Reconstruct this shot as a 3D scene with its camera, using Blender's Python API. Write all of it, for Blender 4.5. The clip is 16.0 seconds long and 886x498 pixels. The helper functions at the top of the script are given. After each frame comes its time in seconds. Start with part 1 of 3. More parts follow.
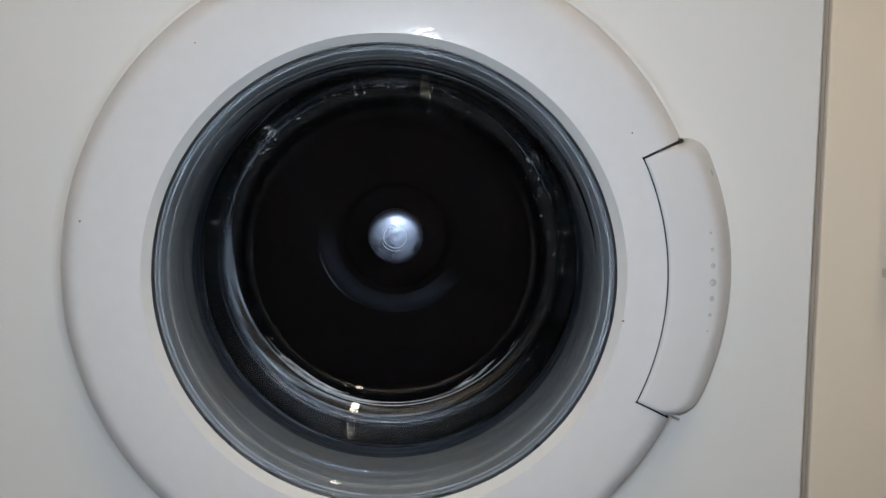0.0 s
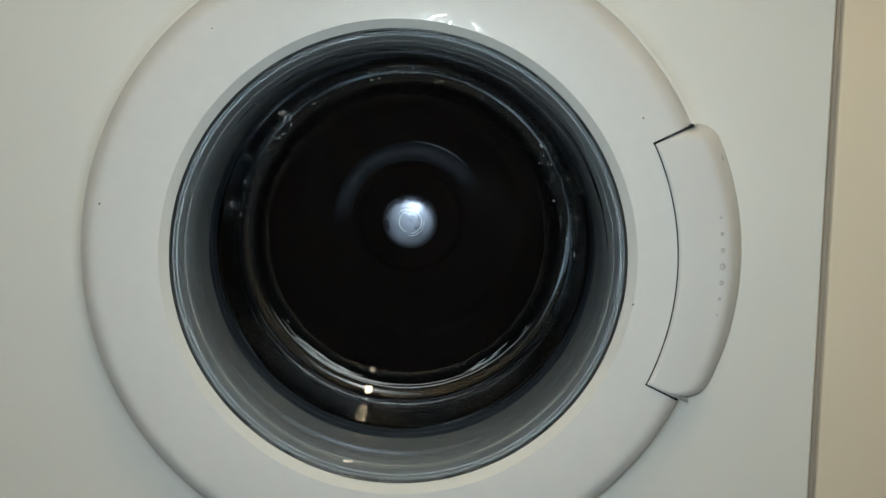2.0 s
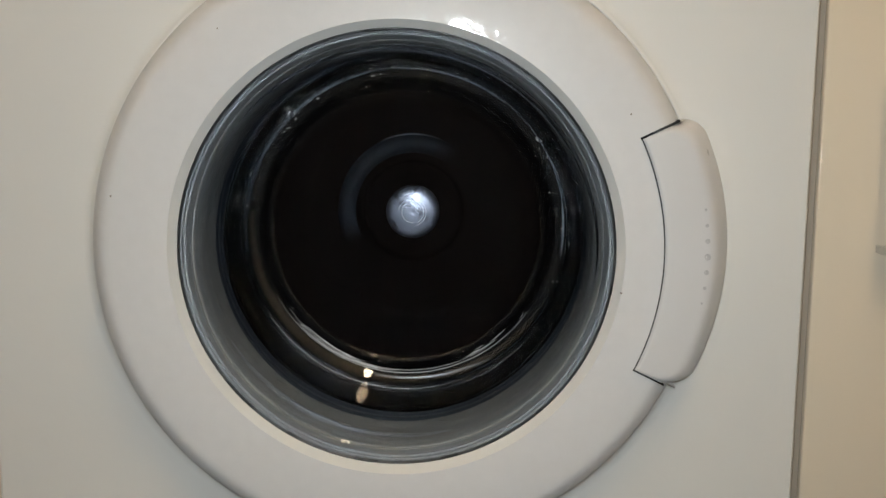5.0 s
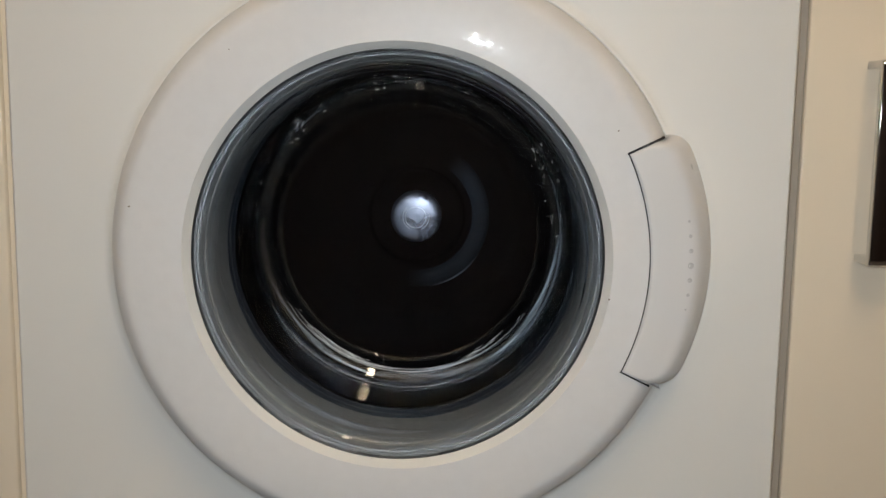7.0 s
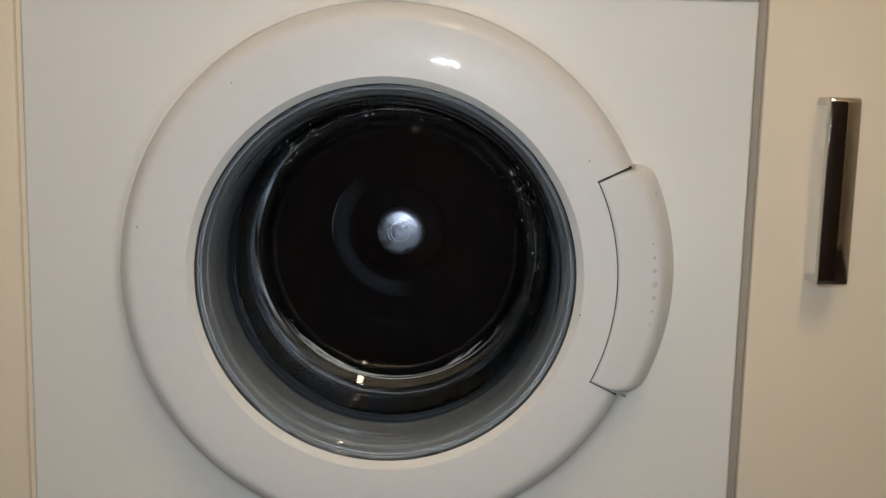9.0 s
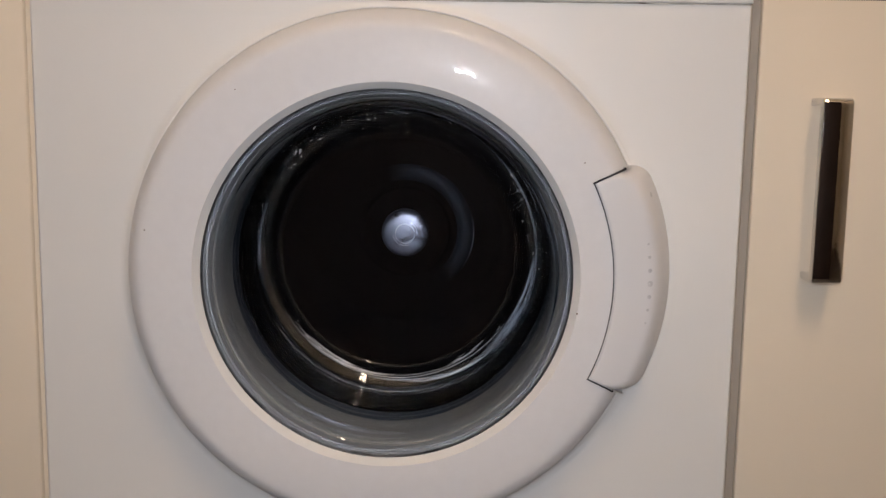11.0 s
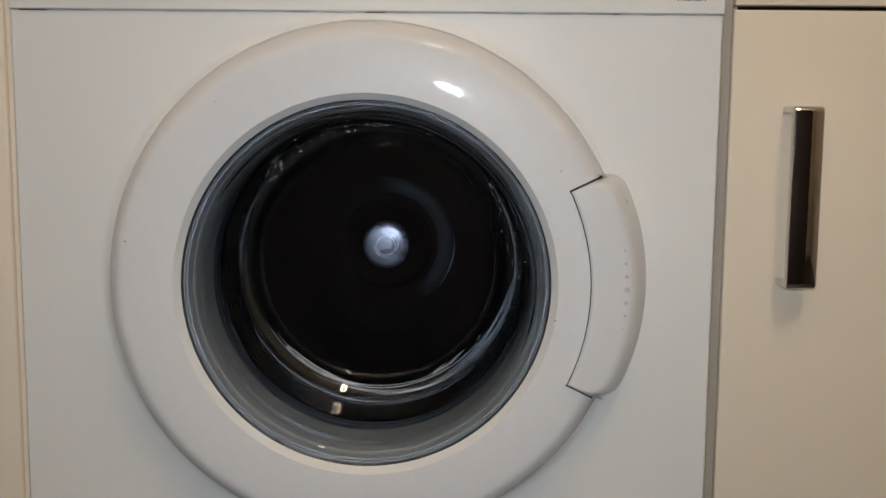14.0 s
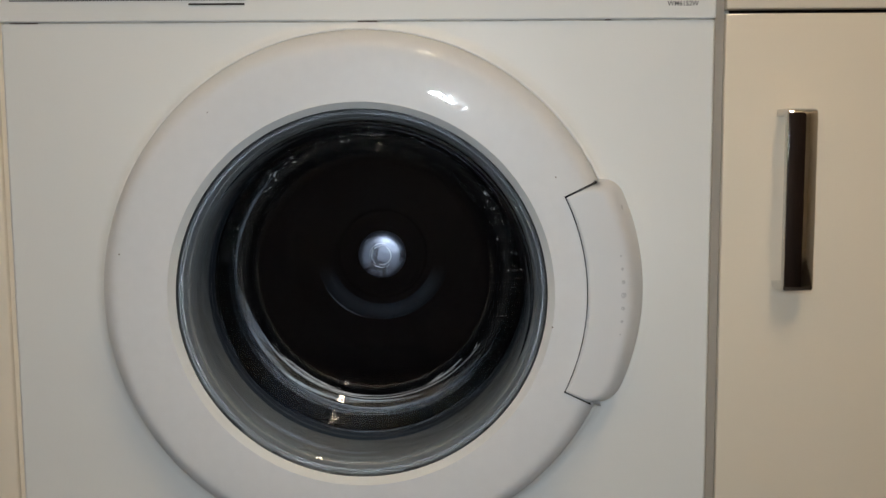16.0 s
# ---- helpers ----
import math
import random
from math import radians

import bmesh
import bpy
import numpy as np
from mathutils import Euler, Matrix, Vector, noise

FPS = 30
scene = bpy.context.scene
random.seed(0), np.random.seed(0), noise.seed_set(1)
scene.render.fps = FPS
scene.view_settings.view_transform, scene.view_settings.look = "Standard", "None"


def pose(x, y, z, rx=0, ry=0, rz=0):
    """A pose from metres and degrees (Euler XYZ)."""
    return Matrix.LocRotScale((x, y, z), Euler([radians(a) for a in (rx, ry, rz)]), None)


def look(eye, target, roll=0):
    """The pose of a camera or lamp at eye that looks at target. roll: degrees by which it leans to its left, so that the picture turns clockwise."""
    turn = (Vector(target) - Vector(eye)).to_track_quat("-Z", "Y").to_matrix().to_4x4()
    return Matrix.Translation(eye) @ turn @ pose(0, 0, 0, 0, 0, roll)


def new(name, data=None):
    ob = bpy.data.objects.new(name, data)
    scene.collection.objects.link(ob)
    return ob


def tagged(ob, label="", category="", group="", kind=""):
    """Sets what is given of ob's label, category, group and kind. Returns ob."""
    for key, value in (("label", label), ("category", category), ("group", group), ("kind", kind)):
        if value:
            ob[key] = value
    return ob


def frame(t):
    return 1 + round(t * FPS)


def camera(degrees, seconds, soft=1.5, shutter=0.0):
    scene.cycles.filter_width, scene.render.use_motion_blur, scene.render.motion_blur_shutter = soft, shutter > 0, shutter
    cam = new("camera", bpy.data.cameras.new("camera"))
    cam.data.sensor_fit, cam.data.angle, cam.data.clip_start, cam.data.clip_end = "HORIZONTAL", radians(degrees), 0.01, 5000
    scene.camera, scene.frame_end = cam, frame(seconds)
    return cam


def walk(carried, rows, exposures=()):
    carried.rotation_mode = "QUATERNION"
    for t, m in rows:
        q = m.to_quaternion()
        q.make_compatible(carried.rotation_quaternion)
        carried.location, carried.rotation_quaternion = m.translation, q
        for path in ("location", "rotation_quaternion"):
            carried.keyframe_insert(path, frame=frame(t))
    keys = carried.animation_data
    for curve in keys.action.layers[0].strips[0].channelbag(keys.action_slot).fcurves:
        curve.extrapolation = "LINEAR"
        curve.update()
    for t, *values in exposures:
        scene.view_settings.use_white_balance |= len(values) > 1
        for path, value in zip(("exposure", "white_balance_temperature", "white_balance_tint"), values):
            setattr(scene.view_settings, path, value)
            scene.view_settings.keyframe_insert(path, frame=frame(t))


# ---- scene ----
cam = camera(47.81, 16.0, shutter=0.5)
PATH = [
    (0, (0.0257, -0.6853, 0.5588), (0.0690, 1.3035, 0.3519), 0.65),
    (0.5, (0.0238, -0.6835, 0.5583), (0.0773, 1.3041, 0.3419), 0.66),
    (1, (0.0291, -0.6886, 0.5573), (0.0533, 1.2984, 0.3307), 0.77),
    (1.5, (0.0361, -0.6920, 0.5571), (0.0302, 1.2935, 0.3164), 0.94),
    (2, (0.0292, -0.6948, 0.5569), (0.0371, 1.2917, 0.3254), 0.79),
    (2.5, (0.0245, -0.6951, 0.5532), (0.0389, 1.2901, 0.3106), 1.10),
    (3, (0.0260, -0.6996, 0.5515), (0.0435, 1.2874, 0.3243), 0.72),
    (3.5, (0.0326, -0.7027, 0.5453), (0.0160, 1.2856, 0.3292), 0.95),
    (4, (0.0337, -0.7112, 0.5542), (0.0185, 1.2719, 0.2952), 0.48),
    (4.5, (0.0378, -0.7171, 0.5602), (0.0213, 1.2662, 0.3028), 0.69),
    (7, (0.0537, -0.7631, 0.5802), (0.0070, 1.2176, 0.3069), 0.87),
    (7.5, (0.0547, -0.7778, 0.5902), (0.0154, 1.2009, 0.3012), 1.61),
    (8, (0.0508, -0.7936, 0.5976), (0.0257, 1.1848, 0.3056), 1.45),
    (8.5, (0.0472, -0.8115, 0.6035), (0.0515, 1.1690, 0.3248), 1.46),
    (11, (0.0626, -0.8417, 0.6083), (0.0290, 1.1389, 0.3328), 0.94),
    (11.5, (0.0658, -0.8461, 0.6038), (0.0439, 1.1366, 0.3419), 0.71),
    (12, (0.0594, -0.8402, 0.5991), (0.0702, 1.1447, 0.3539), 0.61),
    (12.5, (0.0563, -0.8410, 0.5987), (0.0776, 1.1444, 0.3581), 0.58),
    (13, (0.0668, -0.8475, 0.5957), (0.0521, 1.1382, 0.3576), 0.48),
    (13.5, (0.0685, -0.8506, 0.5989), (0.0526, 1.1355, 0.3646), 0.37),
    (14, (0.0686, -0.8512, 0.6009), (0.0624, 1.1347, 0.3637), 0.52),
    (14.5, (0.0650, -0.8492, 0.6031), (0.0574, 1.1353, 0.3545), 0.37),
    (15, (0.0635, -0.8486, 0.6013), (0.0775, 1.1364, 0.3571), 0.64),
    (15.5, (0.0652, -0.8483, 0.6036), (0.0696, 1.1383, 0.3726), -0.21),
    (16, (0.0695, -0.8491, 0.5969), (0.0702, 1.1396, 0.3845), -0.36),
]
TONES = [
    (0, 0.21, 6195, 11),
    (0.5, 0.26, 6395, 10),
    (1, 0.29, 6595, 10),
    (1.5, 0.26, 6570, 7),
    (2, 0.19, 6545, 0),
    (2.5, 0.20, 6720, 3),
    (3, 0.23, 6770, 4),
    (3.5, 0.26, 6845, 6),
    (4, 0.26, 6895, 7),
    (4.5, 0.26, 6945, 8),
    (7, 0.40, 6870, 11),
    (7.5, 0.42, 6870, 11),
    (8, 0.41, 6920, 10),
    (8.5, 0.41, 6820, 10),
    (11, 0.53, 6820, 20),
    (11.5, 0.51, 6795, 19),
    (12, 0.50, 6770, 18),
    (12.5, 0.44, 6695, 16),
    (13, 0.41, 6620, 14),
    (13.5, 0.40, 6570, 12),
    (14.5, 0.40, 6495, 12),
    (15, 0.40, 6445, 11),
    (15.5, 0.37, 6470, 9),
    (16, 0.39, 6470, 9),
]
EYES = [(t, look(eye, target, roll)) for t, eye, target, roll in PATH]
walk(cam, EYES, TONES)

# ---- world: a closed room, so only a trace of sky ----
world = bpy.data.worlds.new("world")
scene.world = world
world.use_nodes = True
world.node_tree.nodes["Background"].inputs[0].default_value = (0.9, 0.95, 1.0, 1)
world.node_tree.nodes["Background"].inputs[1].default_value = 0.02

LAMP_RADIANCE = 30.0      # warm tube lamp on the ceiling
FILL_RADIANCE = 4.0    # added warm fill light, unseen on top of the cupboard, lighting the ceiling
LED_RADIANCE = 18000.0     # white LED beside the lens
CX, CZ = 0.002, 0.470     # axis of the door and the drum
CAB_Y = 0.0346            # front of the cabinets beside the machine


# ---- materials ----
def material(name, colour, rough=0.5, metal=0.0, vary=0.04, scale=6.0, grain=120.0, bump=0.02, rough_vary=0.08,
             spec=0.5, emit=None, strength=0.0, glass=0.0, ior=1.5, coat=0.0, coat_rough=0.08, stretch=(1, 1, 1)):
    m = bpy.data.materials.new(name)
    m.use_nodes = True
    nt = m.node_tree
    b = nt.nodes["Principled BSDF"]
    co = nt.nodes.new("ShaderNodeTexCoord")
    mp = nt.nodes.new("ShaderNodeMapping")
    mp.inputs["Scale"].default_value = stretch
    nt.links.new(co.outputs["Object"], mp.inputs[0])
    big = nt.nodes.new("ShaderNodeTexNoise")
    big.inputs["Scale"].default_value = scale
    big.inputs["Detail"].default_value = 5
    fine = nt.nodes.new("ShaderNodeTexNoise")
    fine.inputs["Scale"].default_value = grain
    fine.inputs["Detail"].default_value = 3
    for n in (big, fine):
        nt.links.new(mp.outputs[0], n.inputs["Vector"])
    ramp = nt.nodes.new("ShaderNodeValToRGB")
    lo = [max(0.0, c * (1 - vary)) for c in colour]
    hi = [min(1.0, c * (1 + vary)) for c in colour]
    ramp.color_ramp.elements[0].position, ramp.color_ramp.elements[1].position = 0.3, 0.7
    ramp.color_ramp.elements[0].color, ramp.color_ramp.elements[1].color = (*lo, 1), (*hi, 1)
    nt.links.new(big.outputs["Fac"], ramp.inputs[0])
    nt.links.new(ramp.outputs[0], b.inputs["Base Color"])
    rr = nt.nodes.new("ShaderNodeMapRange")
    rr.inputs["From Min"].default_value, rr.inputs["From Max"].default_value = 0.3, 0.7
    rr.inputs["To Min"].default_value = max(0.0, rough - rough_vary)
    rr.inputs["To Max"].default_value = min(1.0, rough + rough_vary)
    nt.links.new(big.outputs["Fac"], rr.inputs["Value"])
    nt.links.new(rr.outputs[0], b.inputs["Roughness"])
    if bump:
        bp = nt.nodes.new("ShaderNodeBump")
        bp.inputs["Strength"].default_value = bump
        bp.inputs["Distance"].default_value = 0.002
        nt.links.new(fine.outputs["Fac"], bp.inputs["Height"])
        nt.links.new(bp.outputs[0], b.inputs["Normal"])
        nt.links.new(bp.outputs[0], b.inputs["Coat Normal"])
    b.inputs["Metallic"].default_value = metal
    b.inputs["Specular IOR Level"].default_value = spec
    b.inputs["Transmission Weight"].default_value = glass
    b.inputs["IOR"].default_value = ior
    b.inputs["Coat Weight"].default_value = coat
    b.inputs["Coat Roughness"].default_value = coat_rough
    if emit:
        b.inputs["Emission Color"].default_value = (*emit, 1)
        b.inputs["Emission Strength"].default_value = strength
    return m


M_ENAMEL = material("white_enamel", (0.72, 0.72, 0.70), 0.38, vary=0.02, scale=5, grain=350, bump=0.015, spec=0.35)
M_DOOR = material("white_door_plastic", (0.655, 0.655, 0.66), 0.34, vary=0.015, scale=110, grain=62, bump=0.14, rough_vary=0.06, spec=0.15, coat=0.26, coat_rough=0.05)
M_HANDLE = material("white_handle_plastic", (0.645, 0.645, 0.65), 0.32, vary=0.02, scale=9, grain=500, bump=0.02)
M_FASCIA = material("white_fascia_plastic", (0.69, 0.69, 0.67), 0.5, vary=0.02, scale=5, grain=400, bump=0.02)
M_GLOSS = material("cream_gloss_lacquer", (0.79, 0.70, 0.57), 0.05, vary=0.03, scale=2.2, grain=40, bump=0.006, rough_vary=0.02)
M_FILL = material("grey_brown_filler", (0.34, 0.31, 0.27), 0.6, vary=0.05, scale=8, grain=300)
M_BOARD = material("white_carcass_board", (0.55, 0.52, 0.47), 0.5, vary=0.05, scale=8, grain=300)
M_SHADE = material("dark_gap_shade", (0.035, 0.030, 0.027), 0.8, vary=0.3, scale=30, grain=300, spec=0.2)
M_SEAM = material("seam_dust", (0.50, 0.46, 0.40), 0.8, vary=0.4, scale=60, grain=300)
M_PRINT = material("dark_grey_print", (0.05, 0.05, 0.055), 0.5, vary=0.1, scale=60, grain=300)
M_SPECK = material("brown_dirt", (0.14, 0.10, 0.07), 0.8, vary=0.3, scale=200, grain=600)
M_DIMPLE = material("dimple_shade_grey", (0.46, 0.46, 0.47), 0.45, vary=0.08, scale=300, grain=700)
M_CHROME = material("polished_chrome", (0.70, 0.69, 0.68), 0.06, metal=1.0, vary=0.02, scale=20, grain=300, bump=0.01, rough_vary=0.03)
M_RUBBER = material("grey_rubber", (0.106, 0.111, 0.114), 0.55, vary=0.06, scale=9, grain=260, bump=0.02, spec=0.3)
# The same rubber, wet, darkened for the shade deeper behind the lip.
M_RUBBER_SHADE = material("wet_rubber_shade", (0.020, 0.027, 0.039), 0.5, vary=0.15, scale=12, grain=260, bump=0.03, spec=0.25)
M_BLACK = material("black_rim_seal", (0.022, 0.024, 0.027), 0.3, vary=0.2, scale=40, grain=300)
M_GLASS = material("porthole_glass", (0.93, 0.965, 1.0), 0.0, vary=0.0, scale=3, grain=40, bump=0.012, rough_vary=0.0, glass=1.0, ior=1.48)
M_WATER = material("water_drops", (1.0, 1.0, 1.0), 0.10, vary=0.0, scale=3, grain=60, bump=0.0, rough_vary=0.0, glass=1.0, ior=1.33)
# Near-black base holds the shade inside the drum, not the steel's own colour.
M_DRUM = material("steel_shade_black", (0.0028, 0.0024, 0.0024), 0.6, metal=0.0, vary=0.25, scale=14, grain=200, bump=0.02, spec=0.0)
# The rib's base also holds the drum's shade, somewhat lighter than the back.
M_RIB = material("rib_steel_shade", (0.008, 0.0098, 0.0125), 0.5, metal=0.0, vary=0.35, scale=30, grain=240, bump=0.05, spec=0.03)
M_HUB = material("satin_steel_cap", (0.185, 0.20, 0.25), 0.29, metal=0.85, vary=0.16, scale=45, grain=420, bump=0.08)
M_EDGE = material("bright_steel_edge", (0.07, 0.08, 0.10), 0.4, metal=0.0, vary=0.3, scale=90, grain=400, spec=0.3)
M_SCUFF = material("bright_scuff", (0.85, 0.87, 0.9), 0.35, metal=0.3, vary=0.05, scale=200, grain=600)
M_CLOTH = material("wet_navy_cloth", (0.011, 0.022, 0.052), 0.30, vary=0.45, scale=22, grain=300, bump=0.08, rough_vary=0.12, spec=0.35)
# Pale colour standing for the LED's glints on the wet glass.
M_GLINT = material("painted_glint", (0.90, 0.94, 0.97), 0.18, vary=0.12, scale=150, grain=700, bump=0.2, rough_vary=0.06, spec=1.0)
# Pale base over navy cloth: the glints of wet folds are painted in.
M_FOLD_GLINT = material("wet_cloth_glint", (0.52, 0.60, 0.70), 0.18, vary=0.4, scale=60, grain=500, bump=0.2, rough_vary=0.08, spec=1.0)
M_WALL = material("warm_wall_paint", (0.78, 0.72, 0.62), 0.8, vary=0.03, scale=2, grain=90, bump=0.06)
M_CEIL = material("white_ceiling_paint", (0.66, 0.61, 0.53), 0.85, vary=0.02, scale=2, grain=90, bump=0.05)
M_FLOOR = material("dark_floor_tile", (0.050, 0.042, 0.036), 0.7, vary=0.15, scale=5, grain=70, bump=0.04)
M_GROUT = material("grey_grout", (0.22, 0.20, 0.18), 0.85, vary=0.1, scale=30, grain=200)
M_WOOD = material("dark_brown_wood", (0.034, 0.021, 0.015), 0.75, vary=0.35, scale=4, grain=60, bump=0.08, spec=0.2, stretch=(8, 8, 0.8))
M_LAMP = material("warm_lamp_diffuser", (0.8, 0.75, 0.65), 0.6, emit=(1.0, 0.80, 0.56), strength=LAMP_RADIANCE)
M_FILL_LIGHT = material("warm_fill_diffuser", (0.8, 0.75, 0.65), 0.6, emit=(1.0, 0.80, 0.58), strength=FILL_RADIANCE)
M_LED = material("white_led", (0.8, 0.8, 0.8), 0.5, emit=(0.83, 0.92, 1.0), strength=LED_RADIANCE)


# ---- building helpers ----
def finish(bm, mat, name, smooth=True):
    me = bpy.data.meshes.new(name)
    bmesh.ops.remove_doubles(bm, verts=bm.verts, dist=1e-6)
    bmesh.ops.recalc_face_normals(bm, faces=bm.faces)
    for f in bm.faces:
        f.smooth = smooth
    bm.to_mesh(me)
    bm.free()
    me.materials.append(mat)
    return me


def part(name, bm, mat, parent=None, label="", smooth=True):
    ob = new(name, finish(bm, mat, name, smooth))
    if parent:
        ob.parent = parent
    if label:
        ob["label"] = label
    return ob


def thing(name, label, category, m=None, group=""):
    ob = new(name)
    ob.empty_display_size = 0.05
    if m is not None:
        ob.matrix_world = m
        ob.matrix_basis = m
    return tagged(ob, label, category, group)


def box(x0, x1, y0, y1, z0, z1, bevel=0.0, seg=2, bm=None):
    bm = bm or bmesh.new()
    made = bmesh.ops.create_cube(bm, size=1)["verts"]
    for v in made:
        v.co = Vector(((x0 + x1) / 2 + v.co.x * (x1 - x0), (y0 + y1) / 2 + v.co.y * (y1 - y0), (z0 + z1) / 2 + v.co.z * (z1 - z0)))
    if bevel:
        edges = list({e for v in made for e in v.link_edges})
        bmesh.ops.bevel(bm, geom=edges, offset=bevel, segments=seg, affect="EDGES", profile=0.5)
    return bm


def lathe(profile, n=160, cx=0.0, cz=0.0, a0=0.0, a1=360.0, bm=None, wave=None, crisp=()):
    """A profile of (radius, y) turned round the y axis; angles run clockwise from the right as seen from the front."""
    bm = bm or bmesh.new()
    full = abs(a1 - a0) >= 360
    rings = []
    count = n if full else n + 1
    for i in range(count):
        a = radians(a0 + (a1 - a0) * i / n)
        row = []
        for k, (r, y) in enumerate(profile):
            if wave:
                r, y = wave(i, k, a, r, y)
            row.append(bm.verts.new((cx + r * math.cos(a), y, cz - r * math.sin(a))))
        rings.append(row)
    for i in range(n):
        p, q = rings[i], rings[(i + 1) % count]
        for k in range(len(profile) - 1):
            vs = [p[k], p[k + 1], q[k + 1], q[k]]
            if profile[k][0] < 1e-7:
                vs = [p[k], p[k + 1], q[k + 1]]
            elif profile[k + 1][0] < 1e-7:
                vs = [p[k], p[k + 1], q[k]]
            bm.faces.new(vs)
    for k in crisp:
        for i in range(n):
            e = bm.edges.get((rings[i][k], rings[(i + 1) % count][k]))
            if e:
                e.smooth = False
    return bm


def smooth_profile(pts, steps=6):
    """A Catmull-Rom curve through the given profile points."""
    out = []
    for i in range(len(pts) - 1):
        p0, p1 = pts[max(i - 1, 0)], pts[i]
        p2, p3 = pts[i + 1], pts[min(i + 2, len(pts) - 1)]
        for s in range(steps):
            u = s / steps
            out.append(tuple(0.5 * (2 * b + (c - a) * u + (2 * a - 5 * b + 4 * c - d) * u * u + (3 * b - a - 3 * c + d) * u ** 3)
                             for a, b, c, d in zip(p0, p1, p2, p3)))
    out.append(pts[-1])
    return out


# ---- the room ----
def build_room():
    x0, x1, y0, y1, h = -1.4, 1.9, -2.5, 0.66, 2.5
    t = 0.1
    floor = new("floor", finish(box(x0, x1, y0, y1, -0.06, -0.004), M_GROUT, "floor", False))
    tagged(floor, "grey grout bed of the dark tiled kitchen floor", "floor", kind="structure")
    for name, b in (("wall_north", (x0 - t, x1 + t, y1, y1 + t, 0, h)), ("wall_east", (x1, x1 + t, y0, y1, 0, h)),
                    ("wall_west", (x0 - t, x0, y0, y1, 0, h))):
        tagged(new(name, finish(box(*b), M_WALL, name, False)), "plain warm beige painted kitchen wall", "wall", kind="structure")
    tagged(new("wall_south", finish(box(x0 - t, x1 + t, y0 - t, y0, 0, h), M_WALL, "wall_south", False)), "plain warm beige painted kitchen wall", "wall", kind="structure")
    ceil = new("ceiling", finish(box(x0 - t, x1 + t, y0 - t, y1 + t, h, h + 0.1), M_CEIL, "ceiling", False))
    tagged(ceil, "plain white painted ceiling", "ceiling", kind="structure")
    return floor


def build_cupboard():
    """The dark cupboard across the room that the chrome and the glass mirror."""
    cup = thing("tall_cupboard", "dark brown wooden tall cupboard standing across the room", "cupboard")
    x0, x1, y0, y1 = -1.25, 1.07, -2.1, -1.5
    part("carcass", box(x0, x1, y0, y1 - 0.02, 0.0, 1.85), M_WOOD, cup, smooth=False)
    n = 4
    w = (x1 - x0) / n
    for i in range(n):
        leaf = part("cupboard_door", box(x0 + i * w + 0.0003, x0 + (i + 1) * w - 0.0003, y1 - 0.02, y1, 0.10, 1.845, 0.0006), M_WOOD, cup, smooth=False)
        part("knob", box(x0 + (i + (0.9 if i % 2 == 0 else 0.1)) * w - 0.01, x0 + (i + (0.9 if i % 2 == 0 else 0.1)) * w + 0.01, y1, y1 + 0.02, 1.0, 1.02, 0.004), M_WOOD, leaf)


def build_floor_tiles(floor):
    me = finish(box(-0.148, 0.148, -0.148, 0.148, -0.004, 0.0, 0.0015, 1), M_FLOOR, "tile", False)
    for i in range(11):
        for j in range(10):
            ob = new("tile", me)
            ob.parent = floor
            ob.location = (-1.25 + 0.3 * i, -2.35 + 0.3 * j, 0)


def build_lamp():
    lamp = thing("tube_lamp", "narrow warm white tube lamp on the ceiling", "ceiling lamp")
    x, y, z = 0.46, -1.37, 2.5
    part("base", box(x - 0.085, x + 0.085, y - 0.61, y + 0.61, z - 0.03, z, 0.004), M_CEIL, lamp, smooth=False)
    # Unseen sides added to keep the tube's light off the ceiling.
    for b in ((x - 0.085, x - 0.075, y - 0.61, y + 0.61), (x + 0.075, x + 0.085, y - 0.61, y + 0.61), (x - 0.074, x + 0.074, y - 0.61, y - 0.60), (x - 0.074, x + 0.074, y + 0.60, y + 0.61)):
        part("lamp_shield", box(*b, z - 0.095, z - 0.031), M_WOOD, lamp, smooth=False)
    part("diffuser", box(x - 0.055, x + 0.055, y - 0.57, y + 0.57, z - 0.075, z - 0.031, 0.012, 3), M_LAMP, lamp)
    # Fill light added out of view; it brightens the room by way of the ceiling.
    strip = thing("fill_light_panel", "unseen warm fill light added on top of the dark cupboard to brighten the room", "light panel")
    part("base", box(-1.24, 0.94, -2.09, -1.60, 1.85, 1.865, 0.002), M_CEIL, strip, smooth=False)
    part("diffuser", box(-1.22, 0.92, -2.07, -1.62, 1.865, 1.89, 0.008, 2), M_FILL_LIGHT, strip)


# ---- the washing machine ----
W, H_SEAM, H_TOP, DEPTH = 0.2985, 0.6972, 0.85, 0.56


